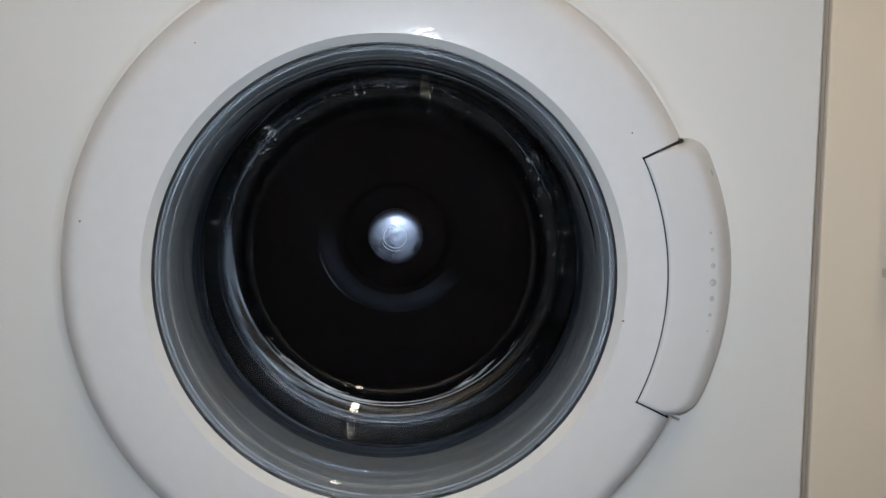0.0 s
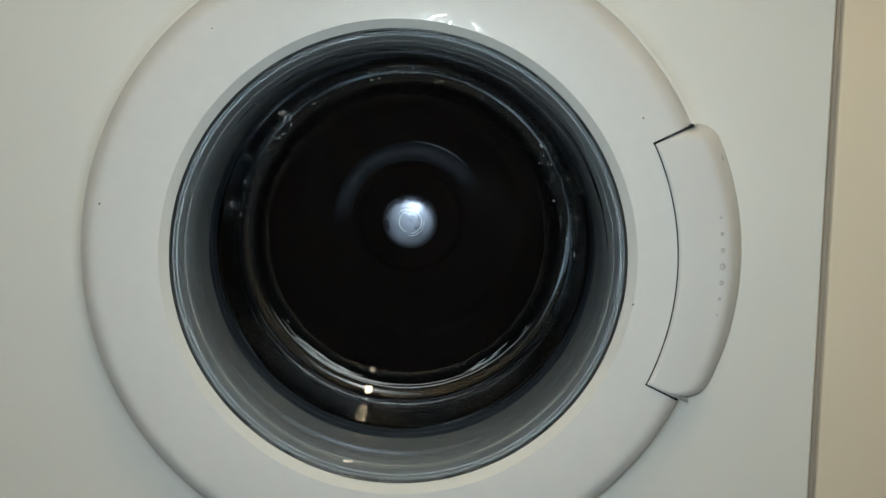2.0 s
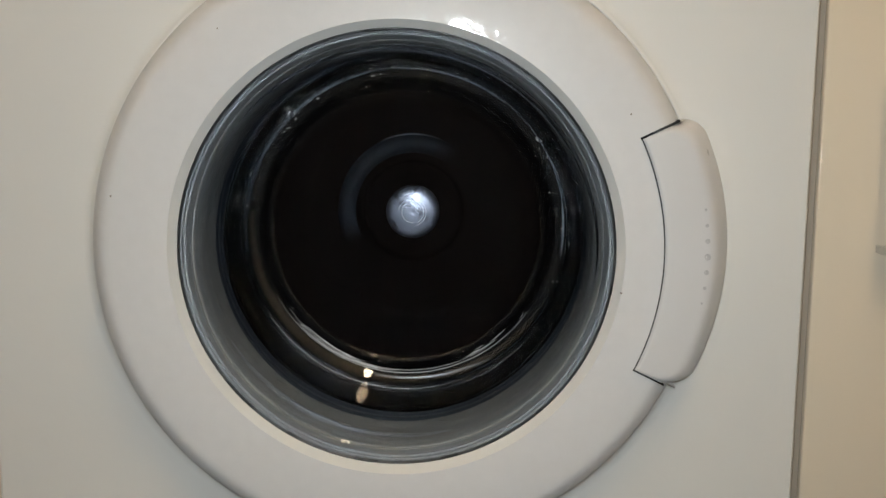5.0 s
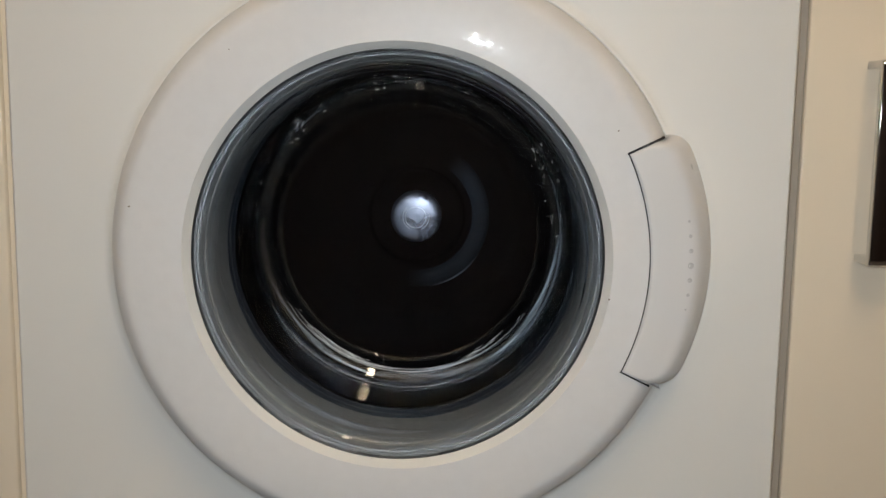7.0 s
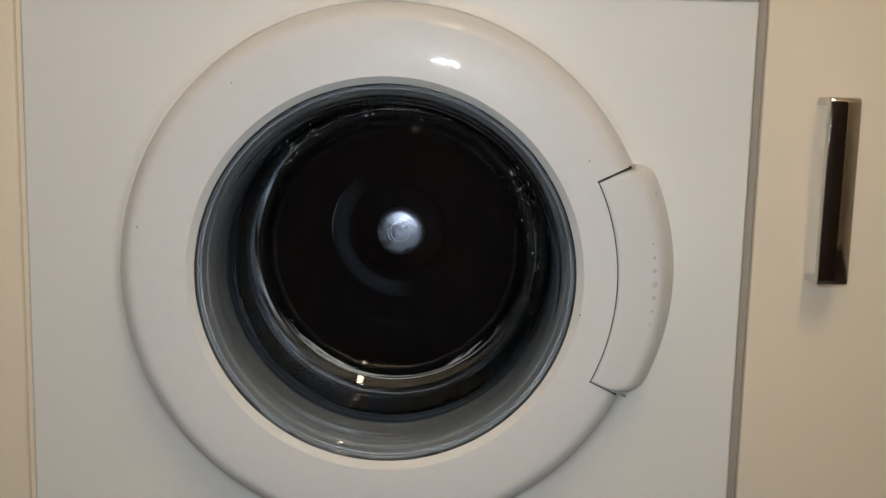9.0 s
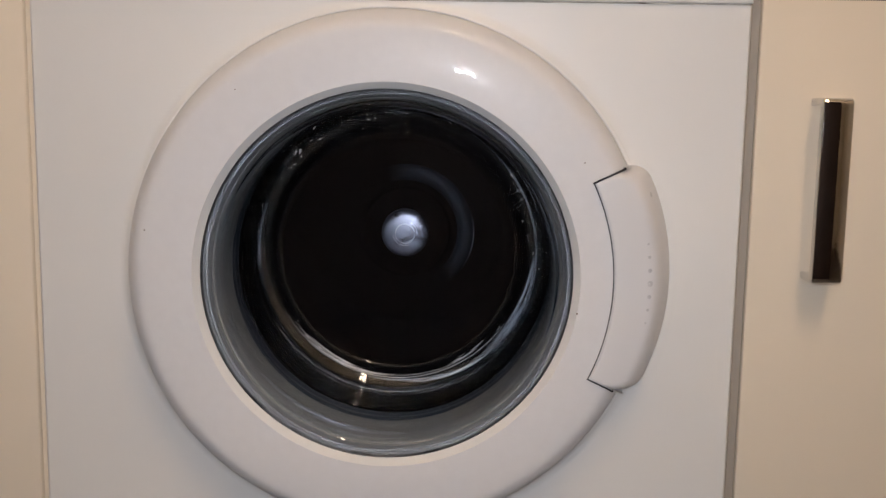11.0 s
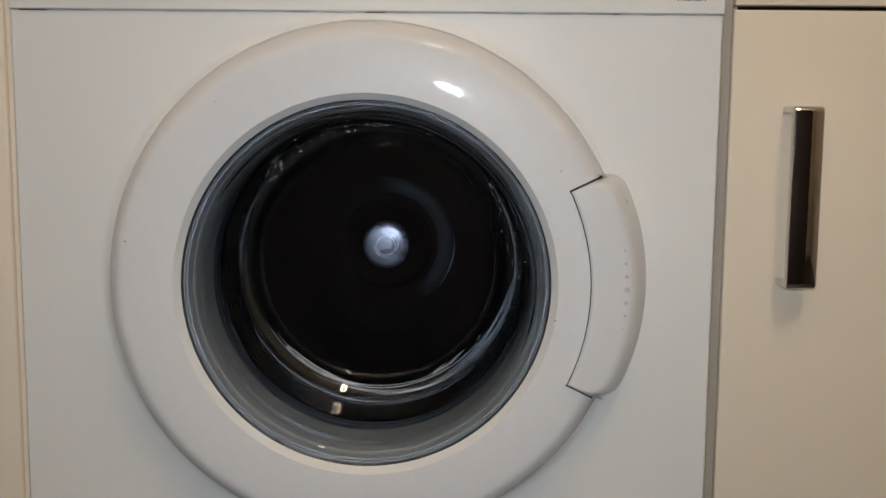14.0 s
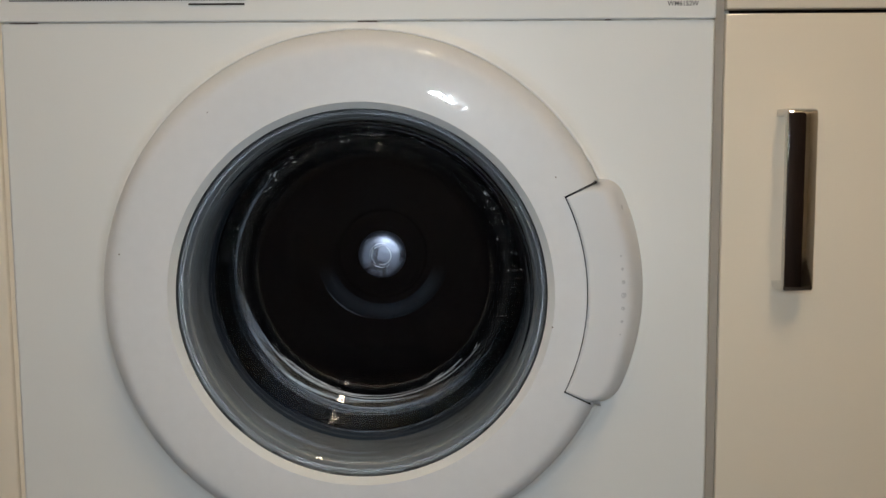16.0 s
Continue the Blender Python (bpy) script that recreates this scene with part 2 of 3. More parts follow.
def front_panel():
    """A pressed front sheet with a round opening and a low ridge round the door."""
    bm = bmesh.new()
    z0, z1 = 0.03, H_SEAM
    corners = [math.atan2(-(z - CZ), x - CX) for x in (-W, W) for z in (z0, z1)]
    angles = sorted([2 * math.pi * i / 180 - math.pi for i in range(180)] + corners)
    loops = [(0.204, 0.012), (0.204, 0.005), (0.206, 0.004), (0.2207, 0.004), (0.2208, -0.0024), (0.2214, -0.0030), (0.2226, -0.0026), (0.2245, -0.0014), (0.2260, -0.0004)]
    rows = []
    for a in angles:
        c, s = math.cos(a), -math.sin(a)
        row = [bm.verts.new((CX + r * c, y, CZ + r * s)) for r, y in loops]
        tx = ((W if c > 0 else -W) - CX) / c if abs(c) > 1e-9 else 1e9
        tz = ((z1 if s > 0 else z0) - CZ) / s if abs(s) > 1e-9 else 1e9
        reach = min(tx, tz)
        near = min(0.2272 + 0.003, reach - 0.0006)
        row.append(bm.verts.new((CX + near * c, 0, CZ + near * s)))
        ex, ez = CX + reach * c, CZ + reach * s
        row.append(bm.verts.new((ex * 0.9935, 0.0, min(ez, z1 - 0.0004) if abs(ez - z1) < 1e-6 else ez)))
        row.append(bm.verts.new((ex, 0.0022, ez)))
        row.append(bm.verts.new((ex, 0.014, ez)))
        rows.append(row)
    for i in range(len(rows)):
        p, q = rows[i], rows[(i + 1) % len(rows)]
        for k in range(len(p) - 1):
            bm.faces.new([p[k], p[k + 1], q[k + 1], q[k]])
    return bm


def door_ring_profile():
    pts = [(0.1600, -0.0290), (0.1600, -0.0331)]
    for i in range(12):
        r = 0.1608 + (0.203 - 0.1608) * i / 11
        pts.append((r, -0.0342 + (r - 0.185) ** 2 / (2 * 0.28)))
    pts += [(0.2060, -0.0326), (0.2090, -0.0306), (0.2115, -0.0280), (0.2140, -0.0243), (0.2165, -0.0195), (0.2185, -0.0138), (0.2197, -0.0085), (0.2206, -0.0032)]
    return pts


def handle_plate():
    """The door pull: a curved plate with a sharp inner edge and rounded outer corners."""
    bm = bmesh.new()
    a0, a1, n, m = -25.6, 25.3, 72, 28
    mid, half = (a0 + a1) / 2, (a1 - a0) / 2
    grid = []
    for i in range(n + 1):
        s = math.sin(math.pi * (i / n - 0.5))
        a = mid + half * s
        e = (1 - abs(s)) * radians(half) * 0.225
        out = 0.2385 - 0.004 * s * s
        cr = 0.018
        if e < cr:
            out -= cr - math.sqrt(max(0.0, cr * cr - (cr - e) ** 2))
        row = []
        for k in range(m + 1):
            u = k / m
            u = 1 - (1 - u) ** 1.6
            r = 0.1871 + (out - 0.1871) * u
            y = -0.0372 + (r - 0.19) ** 2 * 1.6
            w = (out - r)
            if w < 0.022:
                y += 0.031 * (1 - w / 0.022) ** 2.3
            if e < 0.002:
                y += 0.0008 * (1 - e / 0.002)
            row.append((r, y, a))
        grid.append(row)

    def vert(r, y, a):
        a = radians(a)
        return bm.verts.new((CX + r * math.cos(a), y, CZ - r * math.sin(a)))
    top = [[vert(*p) for p in row] for row in grid]
    low = [[vert(r, 0.0005 if r > 0.2205 else -0.0295, a) for r, y, a in row] for row in grid]
    for i in range(n):
        for k in range(m):
            bm.faces.new([top[i][k], top[i + 1][k], top[i + 1][k + 1], top[i][k + 1]])
    rim = [(i, 0) for i in range(n + 1)] + [(n, k) for k in range(1, m + 1)] + [(i, m) for i in range(n - 1, -1, -1)] + [(0, k) for k in range(m - 1, 0, -1)]
    for (i, k), (j, l) in zip(rim, rim[1:] + rim[:1]):
        bm.faces.new([top[i][k], top[j][l], low[j][l], low[i][k]])
    return bm


def arc_strip(r0, r1, a0, a1, y0, y1, n=40):
    return lathe([(r0, y1), (r0, y0), (r1, y0), (r1, y1)], n, CX, CZ, a0, a1)


GLASS_FRONT = [(0.0, 0.1375), (0.06, 0.1372), (0.102, 0.1366), (0.1130, 0.1356), (0.1180, 0.1328), (0.1260, 0.1252), (0.1346, 0.1188), (0.1371, 0.1140), (0.1380, 0.098),
               (0.1385, 0.050), (0.1390, 0.010), (0.1397, -0.0100), (0.1413, -0.0190), (0.1445, -0.0235), (0.1485, -0.0250), (0.1530, -0.0252)]
GLASS_BACK = [(0.1530, -0.0236), (0.1487, -0.0235), (0.1453, -0.0222), (0.1427, -0.0180), (0.1411, -0.0095), (0.1404, 0.010), (0.1400, 0.050), (0.1397, 0.099),
              (0.1387, 0.1160), (0.1362, 0.1214), (0.1278, 0.1280), (0.1197, 0.1357), (0.1143, 0.1383), (0.102, 0.1391), (0.06, 0.1397), (0.0, 0.1400)]


def streak_steps(count=15, pitch=0.0044):
    """Fine rounded steps added round the glass bowl's wall to stretch the lamp's reflection."""
    out = []
    for i in range(count):
        y = 0.1185 - i * pitch
        r = 0.1352 + 0.0030 * min(1.0, i / 5)
        out += [(r - 0.00045, y), (r - 0.00036, y - 0.00010), (r - 0.00012, y - 0.00026), (r, y - 0.00041), (r - 0.00005, y - 0.0015)]
    return out


def build_machine():
    wm = thing("washing_machine", "white front-loading washing machine, spinning, beside cream gloss cabinets", "washing machine")
    sheet = part("front_panel", front_panel(), M_ENAMEL, wm, "smooth white enamelled steel front")
    for p in sheet.data.polygons:
        p.use_smooth = abs(p.normal.y) < 0.9999
    bm = bmesh.new()
    for b in ((-W, -W + 0.004, 0.0145, DEPTH, 0.03, H_SEAM), (W - 0.004, W, 0.0145, DEPTH, 0.03, H_SEAM), (-W + 0.004, W - 0.004, DEPTH - 0.004, DEPTH, 0.03, H_SEAM),
              (-W + 0.004, W - 0.004, 0.0145, DEPTH - 0.004, 0.03, 0.034), (-W, W, 0.02, DEPTH, H_SEAM + 0.003, H_TOP - 0.02)):
        box(*b, bm=bm)
    part("housing", bm, M_ENAMEL, wm, smooth=False)
    part("lid", box(-W, W, 0.0, DEPTH, H_TOP - 0.018, H_TOP, 0.004), M_FASCIA, wm, smooth=False)
    for x in (-0.25, 0.25):
        for y in (0.06, 0.50):
            foot = part("foot", lathe([(0, 0.0), (0.018, 0.0), (0.018, 0.012), (0.008, 0.013), (0.008, 0.031), (0, 0.031)], 20), M_BLACK, wm)
            foot.matrix_basis = pose(x, y, 0, 90, 0, 0)
    # control fascia with a drawer front
    fascia = part("control_panel", box(-W, W, -0.0025, 0.019, H_SEAM + 0.0010, H_TOP - 0.0185, 0.0012), M_FASCIA, wm, smooth=False)
    part("detergent_drawer", box(-0.288, -0.093, -0.0042, -0.0022, 0.7158, 0.822, 0.0006), M_FASCIA, fascia, smooth=False)
    # Near-black box paints the shade of the gap round the drawer.
    part("drawer_gap", box(-0.2885, -0.0925, -0.0031, -0.0026, 0.7152, 0.8226), M_SHADE, fascia, smooth=False)
    part("drawer_grip", box(-0.140, -0.0935, -0.0036, -0.0026, 0.7112, 0.7128, 0.0003), M_SHADE, fascia, smooth=False)
    part("seam", box(-W + 0.002, W - 0.002, 0.0032, 0.0185, H_SEAM - 0.0012, H_SEAM + 0.003), M_SEAM, wm, "thin dark seam with grime", smooth=False)
    for x, length in ((-0.290, 0.022), (0.000, 0.016), (0.206, 0.005)):
        part("grime", box(x, x + length, -0.0008, 0.004, H_SEAM + 0.0002, H_SEAM + 0.0008), M_SPECK, wm, smooth=False)
    text = bpy.data.curves.new("model_code", "FONT")
    text.body, text.size, text.extrude, text.align_x = "WM6152W", 0.0053, 0.0001, "CENTER"
    text.offset = 0.00008
    tob = new("model_code", text)
    tob.parent = fascia
    tob.data.materials.append(M_PRINT)
    tob.matrix_basis = pose(0.2705, -0.0027, 0.7086, 90, 0, 0)

    # door
    door = part("door", lathe(door_ring_profile(), 220, CX, CZ, crisp=(1,)), M_DOOR, wm, "round white glossy plastic door ring with smears")
    part("inner_bevel", lathe([(0.1548, -0.004), (0.1548, -0.0262), (0.1551, -0.0266), (0.1600, -0.0331), (0.1600, -0.0290)], 200, CX, CZ, crisp=(1, 3)), M_FASCIA, door, "matt white inner bevel")
    part("door_back", lathe([(0.1549, -0.0045), (0.1575, -0.003), (0.203, 0.001), (0.203, 0.010), (0.157, 0.006)], 96, CX, CZ), M_BLACK, door)
    part("rim_seal", lathe([(0.1533, -0.021), (0.1536, -0.0264), (0.1547, -0.0264), (0.1547, -0.006), (0.1541, -0.006)], 160, CX, CZ), M_BLACK, door, "thin black rubber seal")
    shell = smooth_profile(GLASS_FRONT[:7]) + streak_steps() + smooth_profile(GLASS_FRONT[9:]) + smooth_profile(GLASS_BACK)
    glass = part("porthole_glass", lathe(shell, 192, CX, CZ), M_GLASS, door, "deep clear glass bowl, wet inside")
    glass.visible_shadow = False
    handle = part("door_handle", handle_plate(), M_HANDLE, door, "white curved plastic door pull")
    # Black strips laid on the ring paint the shade of the gap round the pull.
    part("handle_gap_shade", arc_strip(0.1863, 0.1871, -25.9, 25.6, -0.0348, -0.030, 60), M_BLACK, door)
    part("handle_gap_shade", arc_strip(0.1860, 0.2150, -26.2, -25.7, -0.0349, -0.015, 4), M_BLACK, door)
    part("handle_gap_shade", arc_strip(0.1860, 0.2105, 25.4, 25.75, -0.0349, -0.015, 4), M_BLACK, door)
    # Raised grey discs: the dimples' shade is put into their colour.
    for k, size in zip(range(-3, 4), (0.0006, 0.0010, 0.0014, 0.0019, 0.0014, 0.0011, 0.0008)):
        a = radians(-0.2 - 2.9 * k)
        r = 0.2160
        y = -0.0372 + (r - 0.19) ** 2 * 1.6
        dm = part("dimple", lathe([(0, -0.0001), (size * 0.6, -0.00015), (size, -0.0004), (size * 1.25, -0.0001), (size * 1.25, 0.0006)], 16), M_DIMPLE, handle)
        dm.location = (CX + r * math.cos(a), y + 0.0001, CZ - r * math.sin(a))
    for x, z, s in ((-0.196, 0.507, 0.0007), (0.160, 0.444, 0.0007), (0.205, 0.533, 0.0006), (-0.12, 0.622, 0.0005), (0.162, 0.568, 0.0006)):
        r = math.hypot(x - CX, z - CZ)
        y = -0.0342 + (r - 0.185) ** 2 / 0.56 - (0.003 if r > 0.19 and x > 0 else 0)
        sp = part("speck", lathe([(0, -0.0003), (s, -0.0001), (s, 0.0006)], 8), M_SPECK, door)
        sp.location = (x, y, z)

    # gasket between door and drum
    lip = [(0.1541, -0.0208), (0.1528, -0.0204), (0.1520, -0.0190), (0.1514, -0.0186), (0.1507, -0.0180), (0.1492, -0.0120), (0.1485, -0.0085), (0.1488, -0.0070), (0.1477, -0.0058), (0.1468, -0.0020), (0.1446, 0.0150), (0.1430, 0.0290),
           (0.1425, 0.0330), (0.1428, 0.0345), (0.1445, 0.0355), (0.1475, 0.0360)]
    inner = [(0.1475, 0.0360), (0.1482, 0.0390), (0.1470, 0.0420), (0.1448, 0.0450), (0.1438, 0.0490), (0.1446, 0.0520), (0.1446, 0.0560), (0.1436, 0.0600), (0.1438, 0.0660),
             (0.148, 0.070), (0.165, 0.070), (0.172, 0.05), (0.172, 0.012)]
    gasket = part("gasket", lathe(smooth_profile(lip, 3), 160, CX, CZ), M_RUBBER, wm, "folded grey rubber door gasket")
    part("inner_fold", lathe(smooth_profile(inner, 3), 160, CX, CZ), M_RUBBER_SHADE, gasket, "wet inner fold, the shade of its depth put into the colour")
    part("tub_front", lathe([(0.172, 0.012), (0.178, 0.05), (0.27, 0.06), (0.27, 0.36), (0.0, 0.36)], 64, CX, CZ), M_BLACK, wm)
    return wm


def build_drops():
    rnd = random.Random(11)
    prof = smooth_profile(GLASS_BACK)
    bm = bmesh.new()

    def drop(a, idx, size):
        r, y = prof[idx]
        r2, y2 = prof[min(idx + 1, len(prof) - 1)]
        d = Vector((r2 - r, y2 - y)).normalized()
        n = Vector((-d.y, d.x))
        if n.x < 0:
            n = -n
        ca, sa = math.cos(a), math.sin(a)
        nrm = Vector((n.x * ca, n.y, -n.x * sa))
        rot = nrm.to_track_quat("Z", "Y").to_matrix().to_4x4()
        bmesh.ops.create_icosphere(bm, subdivisions=2, radius=size,
                                   matrix=Matrix.Translation((CX + r * ca, y, CZ - r * sa)) @ rot @ Matrix.Diagonal((1, rnd.uniform(1.0, 1.8), 0.6, 1)))
    for _ in range(26):
        drop(radians(rnd.uniform(-65, 25)), rnd.randint(40, 62), rnd.uniform(0.0006, 0.0016))
    for _ in range(30):
        drop(radians(rnd.uniform(180, 275)), rnd.randint(40, 62), rnd.uniform(0.0005, 0.0014))
    for _ in range(30):
        drop(radians(rnd.uniform(25, 150)), rnd.randint(55, 67), rnd.uniform(0.0004, 0.0011))
    ob = new("water_drops", finish(bm, M_WATER, "water_drops"))
    ob.visible_shadow = False
    tagged(ob, "clear water drops clinging to the porthole glass", "water", kind="stuff")
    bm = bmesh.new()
    # Arcs and dashes laid where the glass glints, painted by their pale colour.
    glints = [(92, 118, 60.2, 0.00022, 0.0), (100, 92, 61.6, 0.00018, 0.6), (116, 44, 61.0, 0.00034, -0.4), (121, 26, 62.6, 0.00034, 0.5), (58, 16, 62.0, 0.00024, 0.3), (50, 9, 62.8, 0.00024, -0.3)]
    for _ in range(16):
        glints.append((rnd.choice((rnd.gauss(124, 11), rnd.gauss(124, 9), rnd.gauss(54, 9))), rnd.choice((1.2, 2.5, 4)), rnd.gauss(61.6, 0.9), rnd.uniform(0.00015, 0.00030), rnd.uniform(-1.0, 1.0)))
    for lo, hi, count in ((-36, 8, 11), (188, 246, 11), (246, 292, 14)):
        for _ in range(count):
            glints.append((rnd.uniform(lo, hi), rnd.uniform(0.6, 2.2), rnd.uniform(44, 58), rnd.uniform(0.00018, 0.00032), rnd.uniform(-1.5, 1.5)))
    for mid, span, idx, size, lean in glints:
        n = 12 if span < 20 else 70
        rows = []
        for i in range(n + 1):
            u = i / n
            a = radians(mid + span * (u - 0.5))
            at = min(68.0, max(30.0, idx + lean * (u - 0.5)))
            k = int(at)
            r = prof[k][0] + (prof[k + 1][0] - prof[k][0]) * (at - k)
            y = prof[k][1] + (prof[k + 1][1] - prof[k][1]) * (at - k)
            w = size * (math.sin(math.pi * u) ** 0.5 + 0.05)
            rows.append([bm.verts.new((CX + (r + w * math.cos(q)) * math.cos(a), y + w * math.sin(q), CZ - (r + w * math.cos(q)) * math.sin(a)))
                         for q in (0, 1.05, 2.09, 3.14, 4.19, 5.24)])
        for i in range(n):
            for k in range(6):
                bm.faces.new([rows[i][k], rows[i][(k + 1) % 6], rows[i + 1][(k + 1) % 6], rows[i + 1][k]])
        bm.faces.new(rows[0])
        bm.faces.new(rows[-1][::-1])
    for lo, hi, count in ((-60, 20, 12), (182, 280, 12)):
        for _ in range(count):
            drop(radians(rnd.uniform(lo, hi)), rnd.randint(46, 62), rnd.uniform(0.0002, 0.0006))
    # Painted glint marks as one object; no soap is modelled.
    suds = new("suds", finish(bm, M_GLINT, "suds"))
    tagged(suds, "thin pale streaks and specks painted as glints on the glass", "suds", kind="stuff")


def build_drum():
    drum = thing("drum", "wet spinning steel drum, inner shade put into its near-black colour, with a bright centre cap", "drum", pose(CX - 0.0012, 0, CZ + 0.0006))
    # Wall and back plate have the drum's inner shade painted into the steel.
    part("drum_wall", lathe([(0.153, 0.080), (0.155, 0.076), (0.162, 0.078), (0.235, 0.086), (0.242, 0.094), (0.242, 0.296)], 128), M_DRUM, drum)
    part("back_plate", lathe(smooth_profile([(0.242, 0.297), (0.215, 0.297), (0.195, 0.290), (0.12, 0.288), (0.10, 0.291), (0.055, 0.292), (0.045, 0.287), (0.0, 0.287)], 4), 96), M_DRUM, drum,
         "pressed steel back, its shade put into a near-black colour")

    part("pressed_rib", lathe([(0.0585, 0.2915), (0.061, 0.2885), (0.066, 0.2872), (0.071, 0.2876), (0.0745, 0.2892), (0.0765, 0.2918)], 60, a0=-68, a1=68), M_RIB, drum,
         "raised steel rib, near-black with the drum's painted shade, lighter than the back")
    # Short arc, brighter than the rib, along its outer edge.
    part("bright_rib_edge", lathe([(0.0765, 0.2915), (0.0770, 0.2893), (0.0778, 0.2915)], 30, a0=22, a1=52), M_EDGE, drum, "thin brighter rib edge")
    cap = part("hub_cap", lathe(smooth_profile([(0.0, 0.2704), (0.003, 0.27003), (0.010, 0.2703), (0.016, 0.2708), (0.0215, 0.27155), (0.0250, 0.2732), (0.0266, 0.2765), (0.0268, 0.2885)], 5), 72), M_HUB, drum,
               "domed satin steel cap with circular scuffs")
    for r, a0, a1, w, y in ((0.0034, -70, 75, 0.0005, 0.2702), (0.0105, -150, 20, 0.00035, 0.2699), (0.0112, 35, 190, 0.00035, 0.2699),
                            (0.0136, -40, 40, 0.0003, 0.2702), (0.0136, 95, 200, 0.0003, 0.2702)):
        part("scuff", lathe([(r - w, y + 0.0008), (r - w * 0.5, y), (r + w * 0.5, y), (r + w, y + 0.0008)], 40, a0=a0, a1=a1), M_SCUFF, cap)
    return drum


def ridge(rnd, a0, a1, r0, y0, w, n=26, m=6):
    """A wavy, tapering ridge along the drum wall that carries a painted cloth glint."""
    bm = bmesh.new()
    ph, amp, slope = rnd.uniform(0, 6), rnd.uniform(0.0008, 0.0028), rnd.uniform(-0.025, 0.025)
    rows = []
    for i in range(n + 1):
        u = i / n
        a = radians(a0 + (a1 - a0) * u)
        size = w * math.sin(math.pi * u) ** 0.6 + 0.0001
        r = r0 + amp * math.sin(ph + 5 * u)
        y = y0 + slope * (u - 0.5) + amp * math.cos(ph + 7 * u)
        row = []
        for k in range(m):
            q = 2 * math.pi * k / m
            rr, yy = r + size * 2.2 * math.cos(q), y + size * math.sin(q)
            row.append(bm.verts.new((rr * math.cos(a), yy, -rr * math.sin(a))))
        rows.append(row)
    for i in range(n):
        for k in range(m):
            bm.faces.new([rows[i][k], rows[i][(k + 1) % m], rows[i + 1][(k + 1) % m], rows[i + 1][k]])
    bm.faces.new(rows[0])
    bm.faces.new(rows[-1][::-1])
    return bm


def build_clothes():
    """Wet laundry pressed to the drum wall by the spin, in four lumpy garments."""
    made = []
    rnd = random.Random(23)
    ny = 26
    for g, (a0, a1, depth) in enumerate(((-62, 78, 0.074), (80, 150, 0.045), (152, 226, 0.050), (228, 296, 0.042))):
        ob = thing("wet_garment", "dark navy wet cloth flung against the drum wall", "laundry", pose(CX - 0.0012, 0, CZ + 0.0006), "laundry in the drum")
        n = int((a1 - a0) * 1.6)
        prof = [(0.0, 0.0)] * (ny + 1)

        def fold(i, k, a, r, y, a0=a0, a1=a1, depth=depth, n=n, g=g):
            u, v = i / n, k / ny
            edge = min(1.0, 8 * u, 8 * (1 - u)) ** 0.5
            cap = math.sin(math.pi * v) ** 0.45
            p = Vector((math.cos(a) * 3.2, math.sin(a) * 3.2, v * 1.6 + 7 * g))
            q = Vector((math.cos(a) * 7.5, math.sin(a) * 7.5, v * 7 + 3 * g))
            lump = 0.65 + 0.45 * noise.noise(p) + 0.22 * (1 - 2 * abs(noise.noise(q))) + 0.12 * math.sin(v * 19 + 3 * noise.noise(p * 2) * 2)
            return 0.2405 - depth * max(0.02, lump) * edge * cap, 0.091 + 0.19 * v
        part("fabric", lathe(prof, n, a0=a0, a1=a1, wave=fold), M_CLOTH, ob)
        # Thin pale ridges stand for moving glints on the wet cloth.
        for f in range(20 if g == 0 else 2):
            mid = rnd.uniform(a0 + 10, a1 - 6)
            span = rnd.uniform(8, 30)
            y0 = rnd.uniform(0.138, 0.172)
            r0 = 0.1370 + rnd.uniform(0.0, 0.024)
            part("fold", ridge(rnd, max(a0, mid - span), min(a1, mid + span), r0, y0, rnd.uniform(0.00010, 0.00026)), M_FOLD_GLINT, ob, "thin fold of wet cloth, pale colour painted as its glint")
        made.append(ob)
    return made


# ---- cabinets ----
def pull_handle(door, x0, x1, z0, z1, y_door, y_front):
    """A chrome bow: one thick strip bent back to the door at both ends."""
    th, rad = 0.0065, 0.0050

    def bend(inset, r):
        pts = [(y_door, z1 - inset)]
        for c_z, start in ((z1, 90), (z0, 180)):
            top = c_z == z1
            cy, cz = y_front + inset + r, (z1 - inset - r) if top else (z0 + inset + r)
            for i in range(9):
                a = radians(start + 90 * i / 8)
                pts.append((cy + r * math.cos(a), cz + r * math.sin(a)))
        return pts + [(y_door, z0 + inset)]
    outer, inner = bend(0.0, rad), bend(th, 0.0012)
    bm = bmesh.new()
    e = 0.0015
    rows = []
    for (yo, zo), (yi, zi) in zip(outer, inner):
        dy, dz = yi - yo, zi - zo
        d = math.hypot(dy, dz)
        uy, uz = dy / d * e, dz / d * e
        rows.append([bm.verts.new(p) for p in ((x0, yo + uy, zo + uz), (x0 + e * 0.3, yo + uy * 0.3, zo + uz * 0.3), (x0 + e, yo, zo), (x1 - e, yo, zo), (x1 - e * 0.3, yo + uy * 0.3, zo + uz * 0.3),
                                               (x1, yo + uy, zo + uz), (x1, yi, zi), (x0, yi, zi))])
    for p, q in zip(rows, rows[1:]):
        for k in range(8):
            bm.faces.new([p[k], p[(k + 1) % 8], q[(k + 1) % 8], q[k]])
    bm.faces.new(rows[0])
    bm.faces.new(rows[-1][::-1])
    for ed in bm.edges:
        if len(ed.link_faces) == 2 and ed.calc_face_angle(0) > radians(50):
            ed.smooth = False
    return part("pull_handle", bm, M_CHROME, door, "polished chrome bow handle")


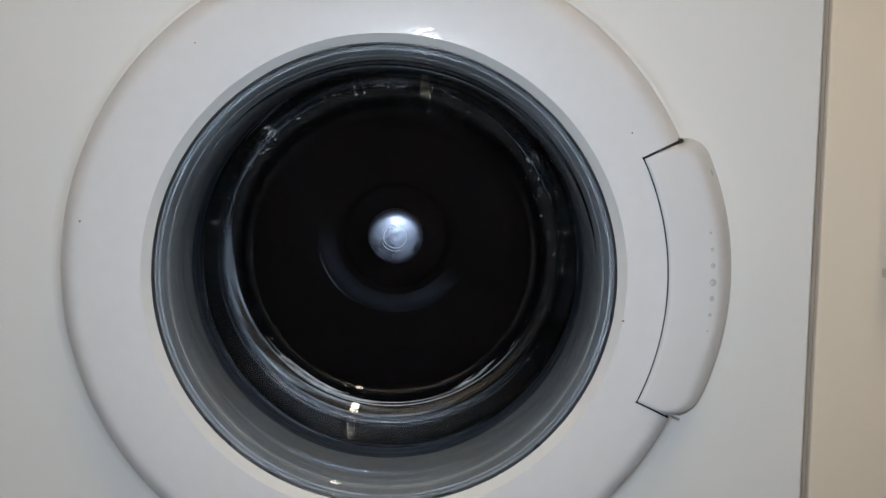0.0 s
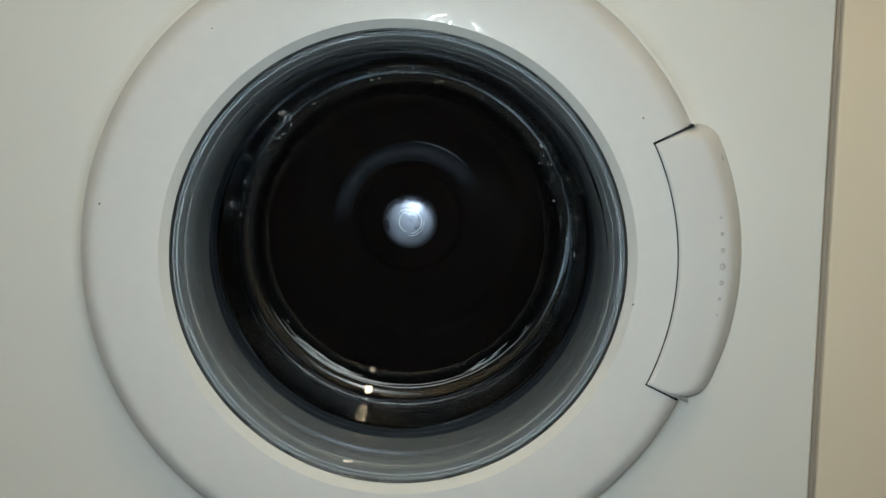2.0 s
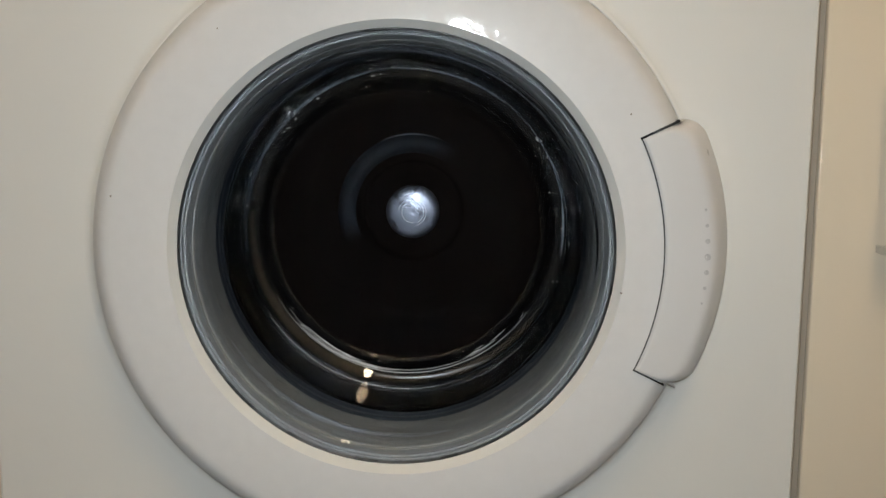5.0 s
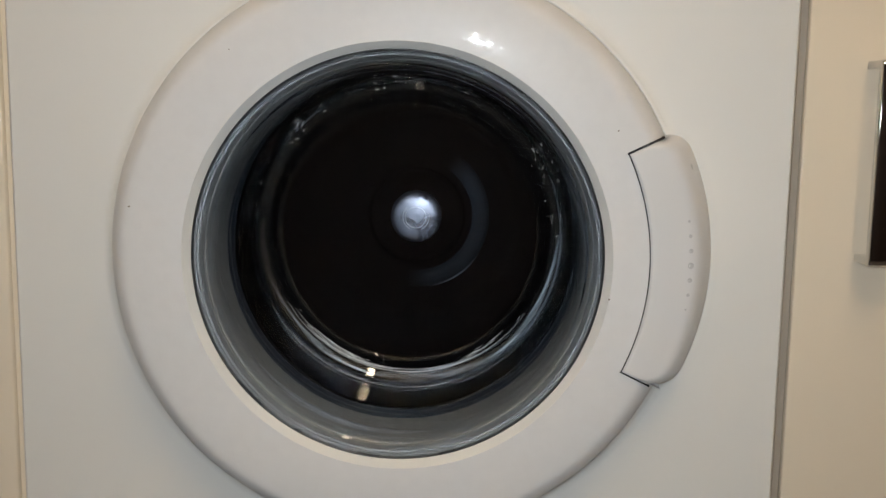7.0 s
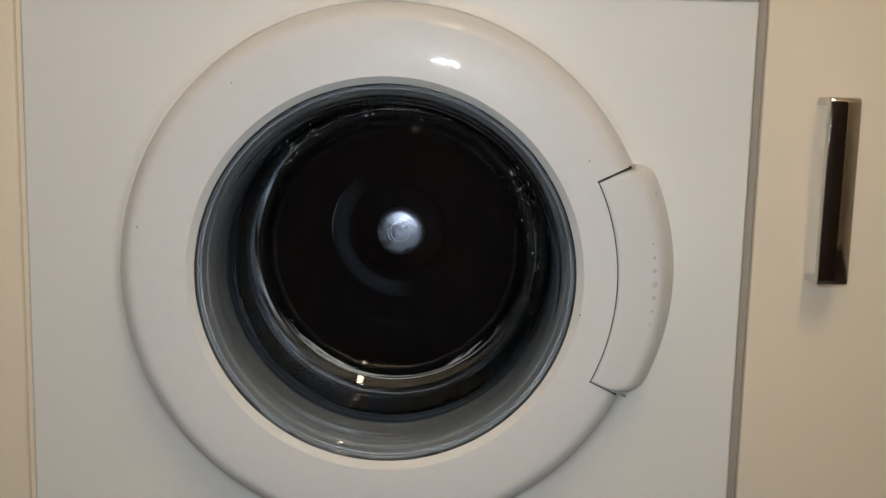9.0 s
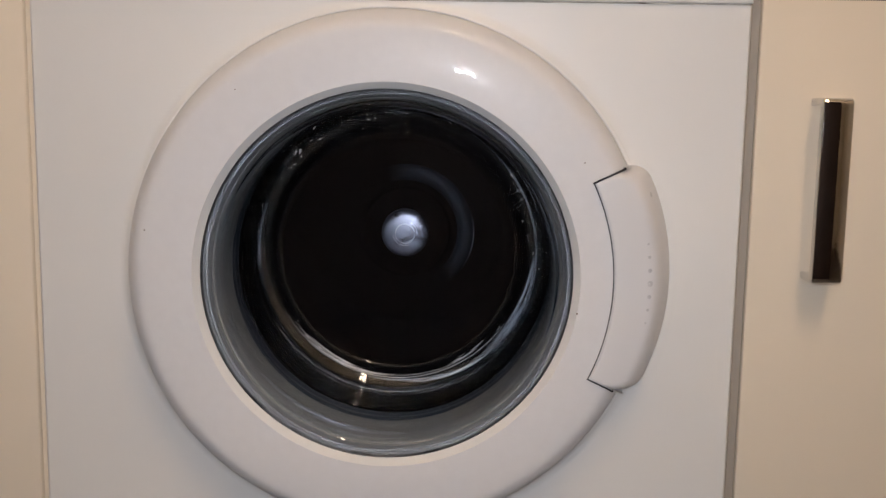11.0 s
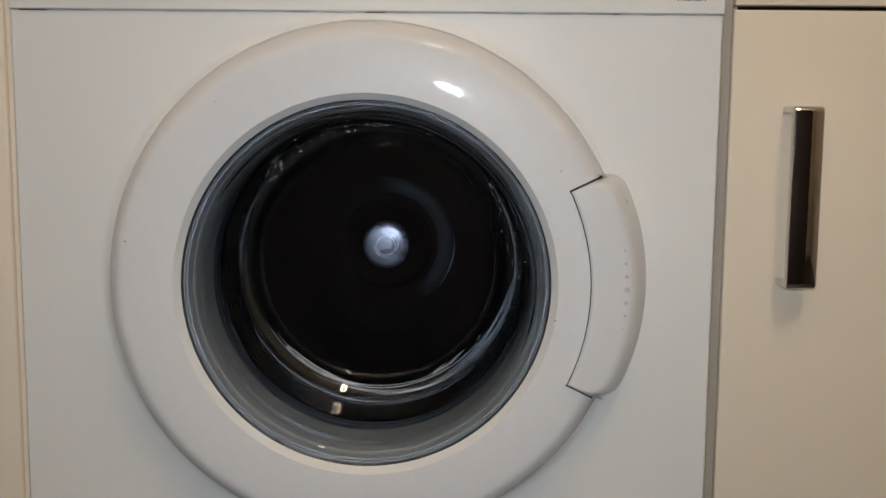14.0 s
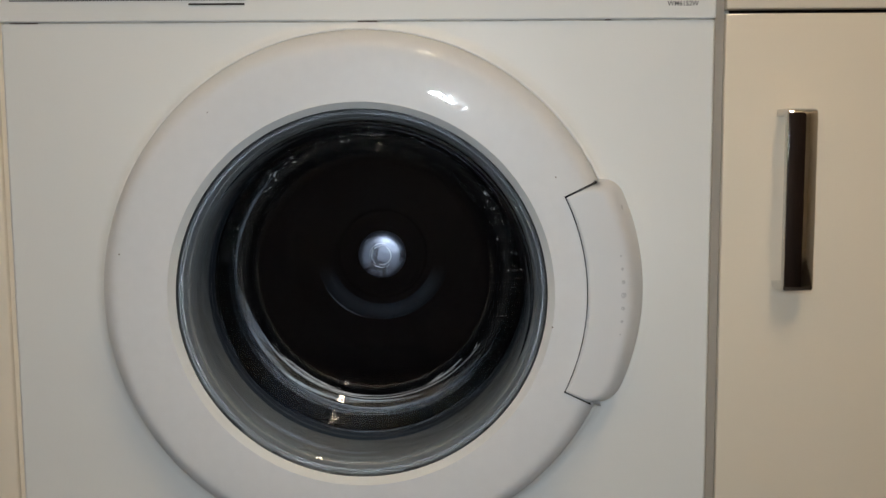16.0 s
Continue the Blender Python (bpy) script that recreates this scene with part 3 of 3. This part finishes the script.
def build_cabinet_right():
    cab = thing("base_cabinet", "cream gloss kitchen base cabinet with a chrome bow handle", "cabinet")
    x0, x1 = 0.3168, 0.716
    bm = box(x0, x0 + 0.0085, CAB_Y + 0.022, 0.60, 0.10, 0.87)
    box(x1 - 0.016, x1, CAB_Y + 0.022, 0.60, 0.10, 0.87, bm=bm)
    box(x0 + 0.0085, x1 - 0.016, CAB_Y + 0.03, 0.60, 0.10, 0.116, bm=bm)
    box(x0 + 0.0085, x1 - 0.016, CAB_Y + 0.03, 0.60, 0.854, 0.87, bm=bm)
    part("carcass", bm, M_BOARD, cab, smooth=False)
    # Near-black block stands for the shade behind the fronts.
    part("interior", box(x0 + 0.009, x1 - 0.017, CAB_Y + 0.05, 0.595, 0.117, 0.853), M_SHADE, cab, smooth=False)
    part("plinth", box(x0, x1, CAB_Y + 0.06, CAB_Y + 0.075, 0.0, 0.10), M_BOARD, cab, smooth=False)
    part("filler_strip", box(W + 0.0004, x0 - 0.0004, CAB_Y + 0.004, CAB_Y + 0.02, 0.0, 0.868, 0.0005, 1), M_FILL, cab, "grey-brown filler strip", smooth=False)
    door = part("cabinet_door", box(x0, x1 - 0.002, CAB_Y, CAB_Y + 0.019, 0.105, 0.7065, 0.0014, 3), M_GLOSS, cab, "cream high-gloss door")
    part("drawer_front", box(x0 + 0.0005, x1 - 0.002, CAB_Y - 0.0005, CAB_Y + 0.019, 0.7105, 0.868, 0.0014, 3), M_GLOSS, cab, "cream high-gloss drawer front")
    pull_handle(door, 0.3630, 0.3890, 0.4660, 0.6236, CAB_Y - 0.0003, CAB_Y - 0.030)


def build_cabinet_left():
    cab = thing("base_cabinet", "cream gloss end panel of the neighbouring base cabinet", "cabinet")
    x0, x1 = -0.72, -0.3045
    bm = box(x1 - 0.016, x1, 0.021, 0.60, 0.10, 0.87)
    box(x0, x0 + 0.016, 0.021, 0.60, 0.10, 0.87, bm=bm)
    box(x0 + 0.016, x1 - 0.016, 0.025, 0.60, 0.10, 0.87, bm=bm)
    part("carcass", bm, M_BOARD, cab, smooth=False)
    part("plinth", box(x0, x1, 0.06, 0.075, 0.0, 0.10), M_BOARD, cab, smooth=False)
    part("cabinet_door", box(x0 + 0.002, x1, 0.001, 0.020, 0.105, 0.868, 0.0014, 3), M_GLOSS, cab, "cream high-gloss door")
    part("filler_strip", box(x1 + 0.0003, -W - 0.0003, 0.006, 0.03, 0.0, 0.868, 0.0008, 2), M_GLOSS, cab, smooth=False)


# ---- the lamp beside the lens ----
def build_led():
    led = new("led_lamp", finish(lathe([(0.0, 0.0), (0.0035, 0.0), (0.0038, 0.0006)], 24), M_LED, "led_lamp"))
    return tagged(led, "small round white LED lamp carried beside the lens", "lamp")


FLOOR = build_room()
build_lamp()
build_cupboard()
build_machine()
DRUM = build_drum()
CLOTHES = build_clothes()
build_drops()
build_cabinet_right()
build_cabinet_left()
LED = build_led()
build_floor_tiles(FLOOR)

# drift of the drum's turn at half-second steps, on top of four turns a second
DRIFT = [(0.0, 110), (0.5, 78), (1.0, 28), (1.5, -30), (2.0, -105), (2.5, -180), (3.0, -215), (3.5, -315), (4.0, -362), (4.5, -437), (7.0, -700), (7.5, -735),
         (8.0, -812), (8.5, -880), (11.0, -1110), (11.5, -1180), (12.0, -1260), (12.5, -1320), (13.0, -1362), (13.5, -1430), (14.0, -1460), (14.5, -1530),
         (15.0, -1610), (15.5, -1670), (16.0, -1710)]


def turn_at(t):
    return 1440.0 * t + float(np.interp(t, [d[0] for d in DRIFT], [d[1] for d in DRIFT]))


def motions():
    spin = []
    for i in range(FPS * 16 + 1):
        t = i / FPS
        spin.append((t, pose(CX - 0.0012, 0, CZ + 0.0006, 0, turn_at(t) % 360, 0)))
    walk(DRUM, spin)
    for ob in CLOTHES:
        walk(ob, spin)
    beside = pose(-0.012, 0.030, 0.004, 90, 0, 0)
    walk(LED, [(t, m @ beside) for t, m in EYES])


motions()
